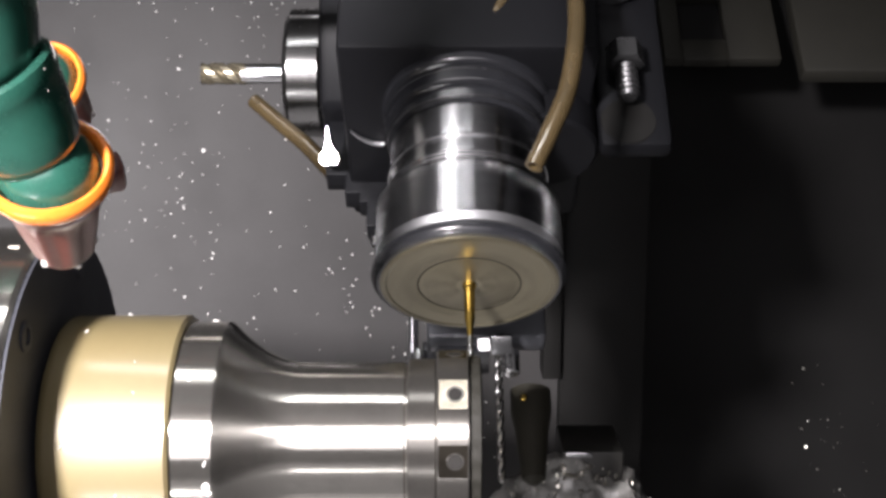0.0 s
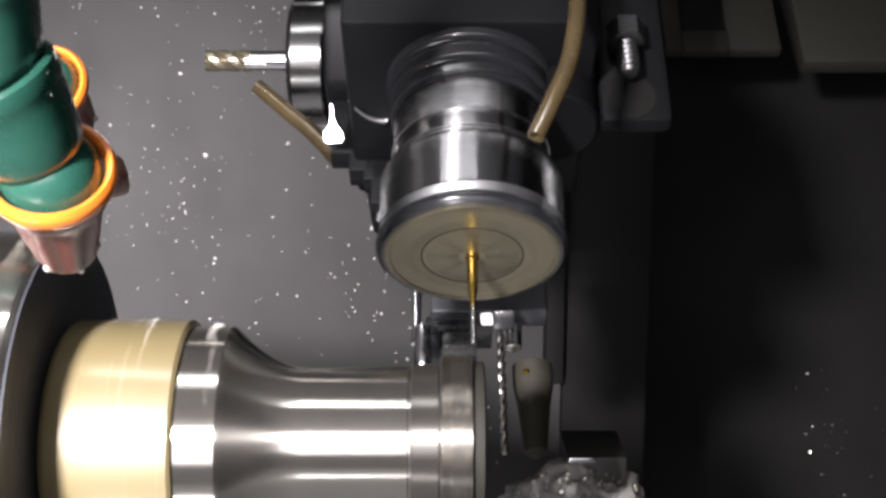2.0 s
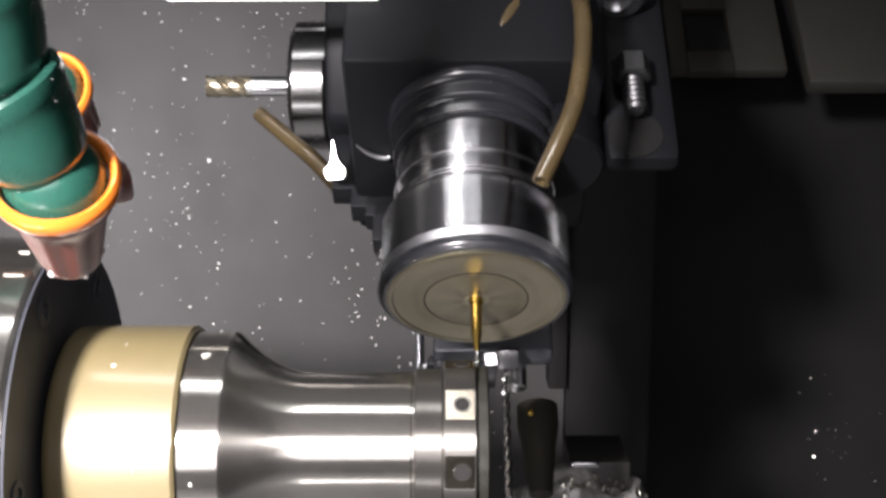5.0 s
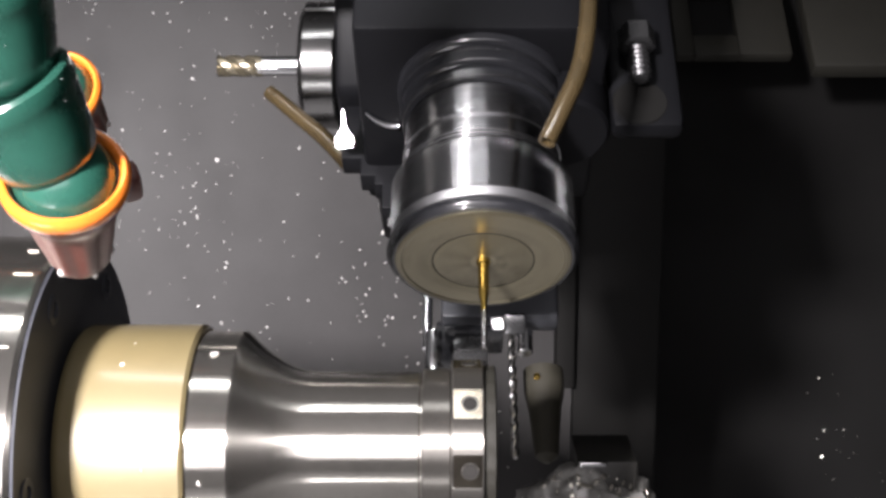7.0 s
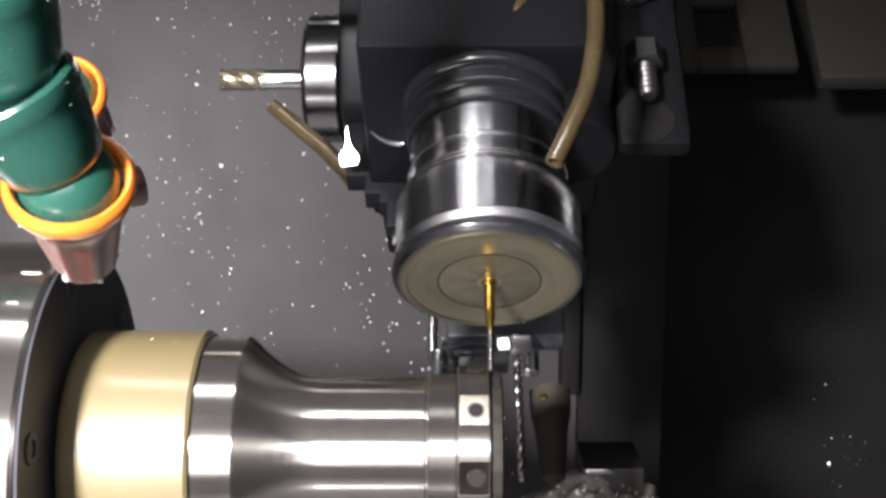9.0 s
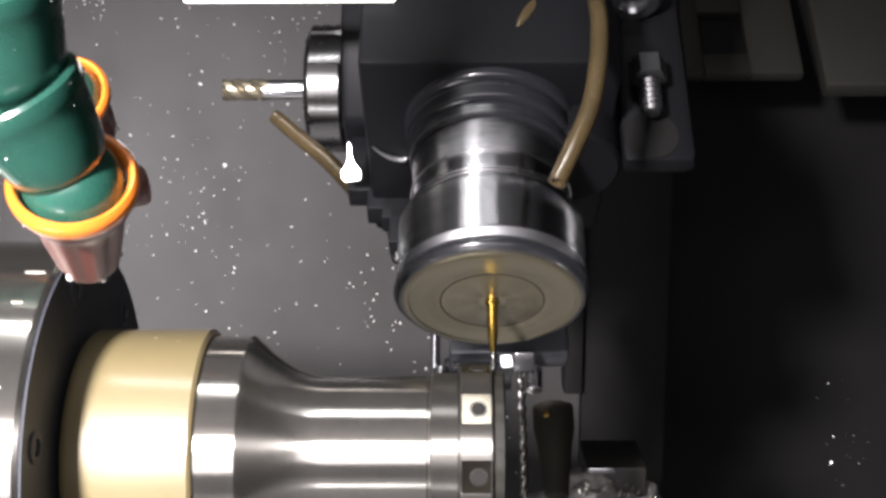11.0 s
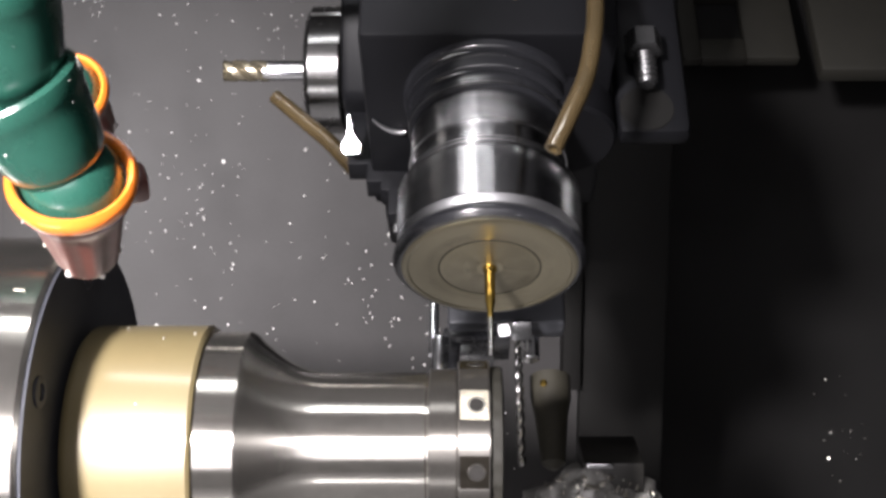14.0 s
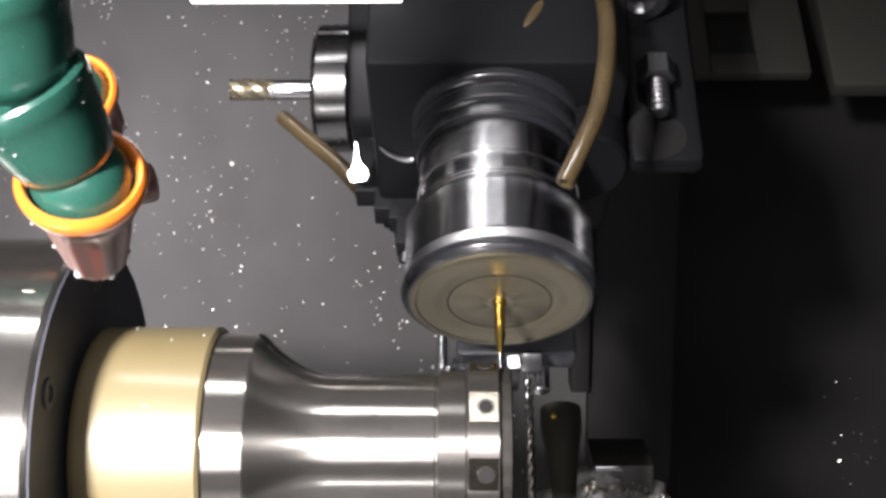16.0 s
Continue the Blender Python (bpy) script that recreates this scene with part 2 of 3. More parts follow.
# ---- enclosure ----
def enclosure():
    mm = Matrix.Translation(AXIS)
    # splash panel stands behind, square to a 13 degree downward view
    lean = Matrix.Translation(AXIS) @ pose(0, 0.385, 0, -13, 0, 0)
    part("wall_back", box((-700, 0, -480), (72, 12, 620), 0.5), PANEL, m=lean, kind="structure",
                 label="grey painted splash panel speckled with chips and coolant")
    # near-black sheet where the machine only runs off into darkness
    part("wall_right", box((40, 130, -480), (900, 150, 620), 0.5), UNLIT_BLACK, m=lean, kind="structure", label="near-black sheet standing in for the unlit end of the machine")
    # unseen sides, roof and floor; the pale ones throw light back onto the metals
    part("wall_left", box((-1000, -1500, -560), (-980, 700, 1000), 0), WALL, m=mm, kind="structure", label="unseen enclosure wall, pale to reflect light")
    part("wall_end", box((1000, -1500, -560), (1020, 700, 1000), 0), UNLIT_BLACK, m=mm, kind="structure", label="unseen enclosure wall, kept near black for darkness")
    part("wall_front", box((-1000, -1520, -560), (1000, -1500, 1000), 0), WALL, m=mm, kind="structure", label="unseen closed machine door, pale to reflect light")
    part("wall_rear", box((-1000, 700, -560), (1000, 720, 1000), 0), UNLIT_BLACK, m=mm, kind="structure", label="unseen enclosure wall, kept near black for darkness")
    part("ceiling", box((-1000, -1500, 1000), (1000, 700, 1020), 0), WALL, m=mm, kind="structure", label="unseen enclosure roof, pale to reflect light")
    part("floor", box((-1000, -1500, -580), (1000, 700, -560), 0), WALL, m=mm, kind="structure", label="unseen chip tray floor, pale to reflect light")
    random.seed(5)
    spots = []
    for _ in range(26):
        spots.append((random.uniform(-250, 20), random.uniform(-200, 190), random.uniform(6, 26)))

    def place():
        if random.random() < 0.6:
            x, z, s = random.choice(spots)
            return (random.gauss(x, s), -0.3, random.gauss(z, s))
        return (random.uniform(-330, 20), -0.3, random.uniform(-260, 240))
    part("chip_specks", chips(1500, place, 0.5), DROP, m=lean, kind="stuff", label="bright wet metal specks stuck on the grey panel", category="chips")


# ---- work in the chuck ----
def workpiece():
    w = thing("turned_workpiece", SPINDLE, "turned steel part with bronze sleeve and drilled eight-hole flange", "workpiece")
    part("sleeve", lathe([(-92.9, 24), (-92.9, 28.0), (-92.5, 29.0), (-91.7, 29.7), (-90.6, 30), (-63.4, 30), (-62.6, 29.2), (-62.6, 24)], "X", n=128), BRASS, w, "cream coloured bronze sleeve")
    fillet = [(-52.3 + 18 * u, 27.9 - 9.7 * (1 - (1 - u) ** 2)) for u in [i / 18 for i in range(19)]]
    body = [(-62.5, 22), (-62.5, 28.0), (-62.2, 28.4), (-53.0, 28.4), (-52.6, 28.1)] + fillet + [(-9.4, 18.2), (-9.1, 17.6), (-8.6, 17.6)]
    part("shaft", lathe(body, "X", n=128), TURNED_X, w, "turned steel shaft with a sweeping fillet")
    part("flange", lathe([(-8.6, 14), (-8.6, 18.6), (-8.2, 19.0), (-2.0, 19.0), (-1.6, 18.6), (-1.6, 14)], "X", n=96), TURNED_SHADED, w)
    # eight square spot faces, each with a drilled hole
    n = 8
    first = radians(41)
    half = math.pi / n
    outer, flat = 21.1, 20.72

    def off(ang):
        return (ang - first + half) % (2 * half) - half

    def spot_faces(a, ang):
        return min(1.0, flat / math.cos(off(ang)) / outer) if -1.2 < a < 6.0 else 1.0
    rim = [(-1.6, 12), (-1.6, 20.6), (-1.25, 21.0), (-1.0, outer), (-0.9, outer)] + [(0.2 * i, outer) for i in range(29)] + [(5.8, outer), (6.1, 21.0), (6.3, 20.6), (6.3, 12)]
    part("drilled_rim", lathe(rim, "X", n=480, shape=spot_faces), TURNED_SHADED, w, "rim shaded by its colour, with eight square spot faces", sharp=8,
         second=(FLAT_STEEL, lambda c: -1.0 < c.x < 5.9 and math.hypot(c.y, c.z) > 20.5 and abs(off(math.atan2(c.z, c.y))) < math.acos(flat / outer)))

    def nicks(a, ang):
        return 1.0 + (0.012 * noise.noise(Vector((6 * math.cos(ang), 6 * math.sin(ang), 3.1))) + 0.010 * math.sin(23 * ang) if a > 6.5 else 0.0)
    part("end_collar", lathe([(6.3, 12), (6.3, 19.2), (6.8, 19.6), (9.0, 19.6), (9.4, 19.0), (9.4, 8), (4.0, 7.5)], "X", n=96, shape=nicks), OLIVE, w, "dark stepped end face with burrs")
    for i in range(n):
        ang = first + 2 * half * i
        m = pose(0, 0, 0, math.degrees(ang) - 90, 0, 0)
        hole = lathe([(20.3, 1.6), (20.80, 1.75), (20.80, 2.1), (20.6, 2.3)], "Z", (2.9, 0, 0), n=24)
        part("hole_rim", hole, TURNED_SHADED, w, m=m)
        # near-black plug stands in for the shade inside the hole
        part("bore", lathe([(20.4, 1.7), (20.82, 1.7)], "Z", (2.9, 0, 0), n=24), BORE_SHADE, w, m=m)
    random.seed(11)

    def on_sleeve():
        a = random.uniform(0, 6.28)
        return (random.uniform(-87, -65), 30 * math.cos(a), 30 * math.sin(a))
    part("droplet", chips(22, on_sleeve, 0.55, flat=0.35), DROP, w, "coolant droplets on the sleeve", kind="stuff")

    def on_collar():
        a = random.uniform(0, 6.28)
        return (random.uniform(-61, -54), 28.4 * math.cos(a), 28.4 * math.sin(a))
    part("droplet", chips(7, on_collar, 1.0, flat=0.4), DROP, w, "coolant droplets on the collar", kind="stuff")
    return w


def chuck():
    c = thing("collet_chuck", SPINDLE, "steel collet chuck with a shade-dark face gripping the part", "chuck")
    part("face", lathe([(-92.9, 20), (-92.9, 23.5), (-93.1, 23.8), (-93.3, 27), (-93.3, 50.6), (-94.5, 51.0), (-94.5, 20)], "X", n=128), FACE, c, "front face coloured near black for its shade")
    part("body", lathe([(-94.6, 30), (-94.0, 51.2), (-95.0, 52), (-160, 52.4), (-160, 30)], "X", n=128), TURNED_X, c, "bright turned steel body")
    for i in range(6):
        a = radians(60 * i + 8)
        part("screw_head", lathe([(-93.4, 3.6), (-92.9, 3.6), (-92.7, 3.3), (-92.7, 2.0), (-93.4, 1.9)], "X", (0, 43 * math.cos(a), 43 * math.sin(a)), n=24), FACE, c)
    part("flange", lathe([(-160, 30), (-160, 54), (-162, 56), (-362, 56)], "X", n=128), BLACKED, c)
    for i in range(30):
        if i % 3 == 2:
            continue
        m = pose(0, 0, 0, 12 * i, 0, 0)
        part("engraved_tick", box((-101.0, -0.22, 51.8), (-96.5 - (i % 2) * 2, 0.22, 52.35), 0.05), CHIP, c, m=m)
    return c


def spindle_nose():
    s = thing("headstock", SPINDLE, "dark headstock behind the chuck", "headstock")
    part("casting", box((-980, -60, -420), (-360, 120, 56), 8), HOUSING_AND_SHADE, s)
    return s


# ---- tools on the turret; plans in the tool frame ----
TX = 7.1


def driven_tool():
    t = thing("driven_tool", TOOL, "black driven drilling head with a steel collet chuck", "tool holder")
    part("housing", lathe([(89, 20), (89, 22.0), (89.8, 22.9), (92.5, 23.1), (93, 22.2), (94.5, 22.2), (95, 23.4), (95.8, 24.0), (99, 24.0), (99.6, 23.2), (101, 23.2), (101.6, 24.6), (102.5, 25.2), (116, 25.5), (116, 20)], "Z", (TX, 0, 0), n=96), BLACKED, t, "black ringed bearing housing")
    # brighter rings added where the black housing's edges glint
    for z, r in ((90.4, 23.1), (99.4, 23.7)):
        part("edge_glint_ring", lathe([(z + 0.22 * math.sin(radians(a)), r + 0.22 * math.cos(radians(a))) for a in range(0, 360, 45)], "Z", (TX, 0, 0), n=96, closed=True), TURNED_NUT, t, "thin ring added for the glint of a housing edge")
    part("housing_block", box((-30, -27, 104), (44, 57, 176), 2), HOUSING_AND_SHADE, t, "black housing block")
    part("side_disc", lathe([(93, 10), (93, 16), (94, 17), (108, 17), (108, 10)], "Z", (29, 8, 0), n=48), HOUSING_AND_SHADE, t)
    # strip in the shape of the crescent highlight on the housing's round edge
    part("highlight_arc", sweep([(-28, 10.4, 103.6), (-25.4, 13.5, 103.4), (-22.3, 15.7, 103.3), (-19.2, 16.6, 103.3), (-18.1, 16.2, 103.5)], [0.25, 0.5, 0.7, 0.8, 0.5], n=12), BRIGHT, t, "bright strip standing in for the highlight on a housing ring")
    spin = new("collet_chuck")
    spin.parent = t
    spin.matrix_basis = pose(TX * S, 0, 0)
    slots = 5

    def ease(v):
        v = min(1.0, max(0.0, v))
        return v * v * (3 - 2 * v)

    def notch(a, ang):
        d = (ang * slots / (2 * math.pi) + 0.5) % 1.0 - 0.5      # five slots round the nut
        w = abs(d) * 2 * math.pi / slots * 25.5                  # distance from the slot's middle
        over = max(0.0, a - 62.0)
        far = math.hypot(w, over)                                # round-ended slot
        return 1.0 - 0.13 * (1 - ease((far - 3.3) / 0.8))

    def lip_notch(a, ang):
        return max(notch(a, ang), 0.925)
    nut = [(51.0, 22.0), (51.0, 25.7)]
    nut += [(51.3 + i * 0.45, 25.7) for i in range(35)] + [(66.9, 25.6), (67.7, 25.0), (68.3, 23.9), (68.4, 22)]
    # slot floors of the steel nut and chamfer are coloured black as shade
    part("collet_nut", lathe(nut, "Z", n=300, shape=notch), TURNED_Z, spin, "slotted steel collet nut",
         second=(HOUSING_AND_SHADE, lambda c: c.z < 66.5 and math.hypot(c.x, c.y) < 24.9))
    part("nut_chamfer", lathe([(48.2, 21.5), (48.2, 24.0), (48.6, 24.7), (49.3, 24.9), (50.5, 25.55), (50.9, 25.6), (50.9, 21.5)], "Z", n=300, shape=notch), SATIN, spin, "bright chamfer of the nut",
         second=(HOUSING_AND_SHADE, lambda c: math.hypot(c.x, c.y) < 23.9))
    part("nut_lip", lathe([(43.6, 24.3), (43.6, 24.9), (44.9, 26.3), (45.6, 26.6), (46.6, 26.5), (47.2, 25.6), (48.2, 24.6), (48.2, 22)], "Z", n=300, shape=lip_notch), BLACKED, spin, "black chamfered lip")
    ring = [(68.4, 20), (68.4, 22.2), (69.0, 22.9), (69.5, 22.3), (70.0, 22.9), (70.5, 22.3), (71.0, 22.9), (71.6, 22.4), (77.2, 22.4), (77.8, 22.0)]

    def flats(a, ang):
        if not 77.9 < a < 88.9:
            return 1.0
        d = (ang + radians(20) + math.pi / 2) % math.pi - math.pi / 2
        return min(1.0, 0.86 / max(0.1, math.cos(d)))
    part("spindle_collar", lathe(ring + [(78.0, 22.3), (87.6, 22.3), (88.8, 21.6), (89.2, 20)], "Z", n=180, shape=flats), TURNED_Z, spin, "ground collar with wrench flats")
    # brighter rings laid on the thread crests and collar step as thin glints
    for z, r in ((69.0, 22.9), (70.3, 22.9), (71.6, 22.8), (77.6, 22.4)):
        part("crest_glint_ring", lathe([(z + 0.4 * math.sin(radians(a)), r + 0.4 * math.cos(radians(a))) for a in range(0, 360, 45)], "Z", n=96, closed=True), CHROME, spin)
    disk = part("sealing_disk", lathe([(44.5, 24.3), (43.5, 24.2), (43.2, 23.6), (43.2, 22.6), (43.5, 22.3), (43.5, 14.3), (43.55, 14.1), (43.55, 13.8), (43.5, 13.6), (43.5, 3.0)], "Z", n=128), SEAL, spin, "tan metal sealing disk with radial marks")
    for i in range(8):
        bm = box((3.6, -0.42, 43.30), (12.6, 0.42, 43.6), 0.05)
        part("radial_slit", bm, INK, disk, m=pose(0, 0, 0, 0, 0, 45 * i + 24))
    for i in range(8):
        bm = box((15.0 + (i % 2) * 1.2, -0.5, 43.30), (17.2 + (i % 2), 0.5, 43.6), 0.05)
        part("engraved_mark", bm, INK, disk, m=pose(0, 0, 0, 0, 0, 45 * i + 46))
    ringmark = lathe([(43.42, 13.7), (43.42, 14.1), (43.6, 14.1), (43.6, 13.7)], "Z", n=96, closed=True)
    part("scribed_ring", ringmark, INK, disk)
    part("drill_shank", lathe([(44, 1.9), (42.6, 1.9), (42.2, 1.5), (33.0, 1.4), (30.4, 0.9), (27.8, 0.8)], "Z", n=32), GOLD, spin, "gold coated drill shank")
    part("drill_tip", fluted(27.9, 16.2, 0.8, "Z", pitch=5.0, point=0.5, depth=0.22, steps=50, n=20), CARBIDE, spin, "thin fluted drill")
    return t, spin


# tilt that mirrors the work light, so the added plate glares all over
GLARE_FACING = Vector((-0.117, -0.854, -0.507))


def spike_plate():
    """A small plate outlined like a glare spot with a narrow spike on top."""
    bm = bmesh.new()
    outline = [(-2.6, -3.4), (2.8, -3.4), (3.6, -2.0), (3.4, 0.0), (1.8, 1.8), (0.9, 3.4), (0.4, 6.0), (0.0, 10.5), (-0.4, 6.0), (-0.9, 3.2), (-2.0, 1.4), (-3.4, 0.0), (-3.4, -2.2)]
    a = [bm.verts.new((x, y, 1.2)) for x, y in outline]
    b = [bm.verts.new((x * 1.1, y * 1.05, -3.0)) for x, y in outline]
    bm.faces.new(a), bm.faces.new(b)
    n = len(outline)
    for i in range(n):
        bm.faces.new((a[i], a[(i + 1) % n], b[(i + 1) % n], b[i]))
    return bm


def turret():
    t = thing("tool_turret", TOOL, "black tool turret wet with coolant", "turret")
    part("body", prism([(30, 128), (10, 150), (0, 210), (0, 330), (300, 330), (300, 240), (190, 215), (120, 178), (60, 131)], -40.5, 48, 3), HOUSING_AND_SHADE, t, "black turret body")
    for x0, x1, z0, depth in ((-38, -10, 107, 47), (-31.6, -10, 100, 47), (-26.8, -12, 96.5, 46.5), (-24.2, -15, 87.2, 46)):
        part("clamp_step", box((x0, 38, z0), (x1, depth, 130), 0.6), HOUSING_AND_SHADE, t, "black stepped clamp")
    part("clamp_button", lathe([(83.9, 0.4), (84.2, 1.2), (86.8, 1.3)], "Z", (-21.3, 43.5, 0), n=20), CHROME, t, "small bright screw end")
    part("side_plate", box((46, 2, 92), (68, 10, 175), 3), HOUSING_AND_SHADE, t, "dark side plate")
    # thin disc on the plate; its dark colour replaces the shade of a hollow
    part("recess", lathe([(1.75, 0.6), (1.75, 8.0), (2.2, 8.3)], "Y", (55, 0, 101), n=40), COVER_SHADE, t, "near-black disc standing in for a shaded round hollow")
    part("glare_plate", spike_plate(), BRIGHT, t, "polished plate shaped and tilted to give a glare spot", m=aim((-36.0 * S, 28 * S, 107.5 * S), GLARE_FACING) @ Matrix.Diagonal((0.82, 0.9, 1, 1)))
    part("rim_arc", lathe([(116, 9), (116, 11.2), (117, 12), (128, 12), (128, 9)], "Z", (-21, 50, 0), n=48), CHROME, t)
    part("white_bar", box((-81, -31, BARZ), (-20, -27.2, BARZ + 6), 0.8), GLOW_WHITE, t, "white bar made bright by emission")
    part("stud", lathe([(104.5, 0.8), (104.8, 2.4), (106, 3.3)] + [(107 + 0.95 * i, 3.5 if i % 2 else 2.8) for i in range(11)] + [(118.5, 3.0)], "Z", (54.6, -4, 0), n=32), DIM, t, "threaded stud end")
    part("hex_nut", lathe([(116.6, 4.6), (117.2, 5.7), (123.9, 5.7), (124.5, 4.8)], "Z", (54.6, -4, 0), n=6), DIM, t, "bright hexagon nut")
    part("cap_screw", lathe([(149, 1), (149, 4.6), (147, 4.8), (147, 8.0), (148, 9.2), (156, 9.4)], "Z", (52.0, -6, 0), n=48), CHROME, t, "round cap screw")
    return t


def endmill_holder():
    t = thing("end_mill_holder", TOOL, "steel collet holder with an end mill", "tool holder")
    c = (3.5, 150, 244)

    def wrench_slots(a, ang):
        d = (math.degrees(ang) - 177.4 + 60) % 120 - 60
        return 0.965 if abs(d) < 19 and a < -58.5 else 1.0
    part("nut", lathe([(-75, 12), (-75, 24), (-74, 26.5), (-72.5, 27.5), (-72.2, 29.3), (-59, 29.5), (-58, 28.8), (-57, 25), (-56.5, 20)], "X", c, n=180, shape=wrench_slots), TURNED_NUT, t, "bright steel collet nut with wrench slots")
    part("collar", lathe([(-56.5, 20), (-56.5, 26), (-42, 26)], "X", c, n=64), HOUSING_AND_SHADE, t)
    part("shank", lathe([(-96, 4.6), (-75, 4.6)], "X", c, n=32), CHROME, t, "round cutter shank")
    part("cutter", fluted(-94, -115, 5.0, "X", c, pitch=26, flutes=3, depth=0.55, point=1.2, n=48), STRAW, t, "straw coloured fluted end mill")
    return t


def lower_drill():
    t = thing("drill_holder", TOOL, "dark holder with a long twist drill", "tool holder")
    part("body", box((-5, 50, 54), (32, 60, 100), 1.5), GREYED, t, "dark blue-grey holder body")
    part("bright_pad", box((-1.9, -2.0, -3), (1.9, 2.0, 0), 0.3), BRIGHT, t, "bright machined pad", m=aim((12.4 * S, 45.5 * S, 49.2 * S), Vector((-0.202, -0.892, -0.406))))
    part("grey_pad", box((-3.1, -2.9, -3), (3.1, 2.9, 0), 0.3), DIM, t, "satin grey machined pad", m=aim((17.9 * S, 46.3 * S, 49.2 * S), Vector((-0.05, -0.72, -0.69))))
    part("clamp_bar", box((-4, 46.5, 47.2), (14.4, 62, 49.6), 0.6), BLACKED, t)
    part("shim", box((-1, 49, 41.5), (9.5, 60, 47.0), 0.5), DIM, t)
    part("nose", lathe([(44.4, 1.2), (44.4, 2.1), (44.9, 2.6), (52, 2.7), (52, 2)], "Z", (21.2, 56.5, 0), n=40), CHROME, t, "round drill nose")
    part("countersink", lathe([(12, 1.0), (14, 3.6), (30, 5.2), (36, 6.4), (43, 6.4), (43, 3)], "Z", (27.5, 66, 0), n=40), DULL, t, "dull tapered countersink")
    part("gold_fleck", lathe([(37, 0.4), (37.6, 1.1), (38.8, 1.1), (39.4, 0.4)], "Z", (25.0, 59.8, 0), n=16), GOLD, t)
    part("drill", fluted(50, 8.5, 1.25, "Z", (17.2, 55, 0), pitch=9.0, point=0.8, steps=120, n=20), CARBIDE, t, "long bright twist drill")
    part("pin", lathe([(48, 1.2), (48, 1.6), (72, 1.6)], "Z", (-9.5, 60, 0), n=20), CHROME, t, "upright steel pin")
    part("pin_block", box((-6.5, 56, 41), (-1.5, 66, 56), 0.8), BLACKED, t)
    part("pin_foot", lathe([(38, 2.2), (39, 2.8), (52, 2.8)], "Z", (-7.2, 57, 0), n=20), CHROME, t)
    return t


def tubes():
    made = []
    t = thing("coolant_pipe", TOOL, "stained brass coolant pipe aimed at the drill", "pipe", "coolant pipes")
    part("tube", sweep([(36, -18, 150), (36.2, -36, 118), (35.4, -40, 98), (32.0, -40.5, 78), (27, -40, 65), (22.4, -39, 54.5)], [2.5] * 5 + [2.3], bore=1.5), COPPER, t)
    made.append(t)
    t = thing("coolant_pipe", TOOL, "short stained brass coolant pipe end", "pipe", "coolant pipes")
    part("tube", sweep([(30, -12, 150), (24, -22, 136), (18, -25, 124), (12.8, -25, 114)], [2.6, 2.6, 2.5, 1.4]), COPPER, t)
    made.append(t)
    t = thing("coolant_pipe", TOOL, "stained brass coolant pipe beside the end mill", "pipe", "coolant pipes")
    part("tube", sweep([(-46, 142, 180), (-58, 140, 194), (-70, 140, 206), (-84, 140, 220)], [3.6, 3.6, 3.5, 3.4], bore=2.2), COPPER, t)
    made.append(t)
    return made


def slide():
    t = thing("turret_slide", TOOL, "dull olive cast slide plate with a square opening", "slide")
    for x0, x1 in ((130, 141.5), (167.5, 199)):
        part("plate", box((x0, 262, 350), (x1, 270, 480), 2), OLIVE, t)
    part("cover", box((209, 260, 339), (330, 272, 480), 3), OLIVE, t)
    part("web", box((141, 262.4, 350), (168, 270, 366), 1.5), OLIVE, t)
    part("web", box((141, 262.4, 399), (168, 270, 480), 1.5), OLIVE, t)
    # backing coloured near black so the opening looks shaded
    part("recess_floor", box((139, 268.5, 360), (170, 274, 404), 1), UNLIT_BLACK, t, "near-black backing that shades the square opening")
    return t


# ---- jointed coolant hoses, fixed ----
RIGHT, FWD, UP = Vector((1, 0, 0)), Vector((0, math.cos(radians(13)), -math.sin(radians(13)))), Vector((0, math.sin(radians(13)), math.cos(radians(13))))


def hose_segment(parent, m, k=1.0, name="segment"):
    prof = [(-3, 8.0), (-6.3, 8.5), (-7.2, 9.0), (-7.3, 9.7), (-6.7, 10.2), (-4.6, 10.3), (-3.8, 9.9), (-1.5, 9.5), (3.0, 8.6), (6.5, 7.8), (8.0, 7.0), (9.5, 5.6), (10.2, 4.0)]
    part(name, lathe([(a * k, r * k) for a, r in prof], "Z", n=72), GREEN, parent, m=m)


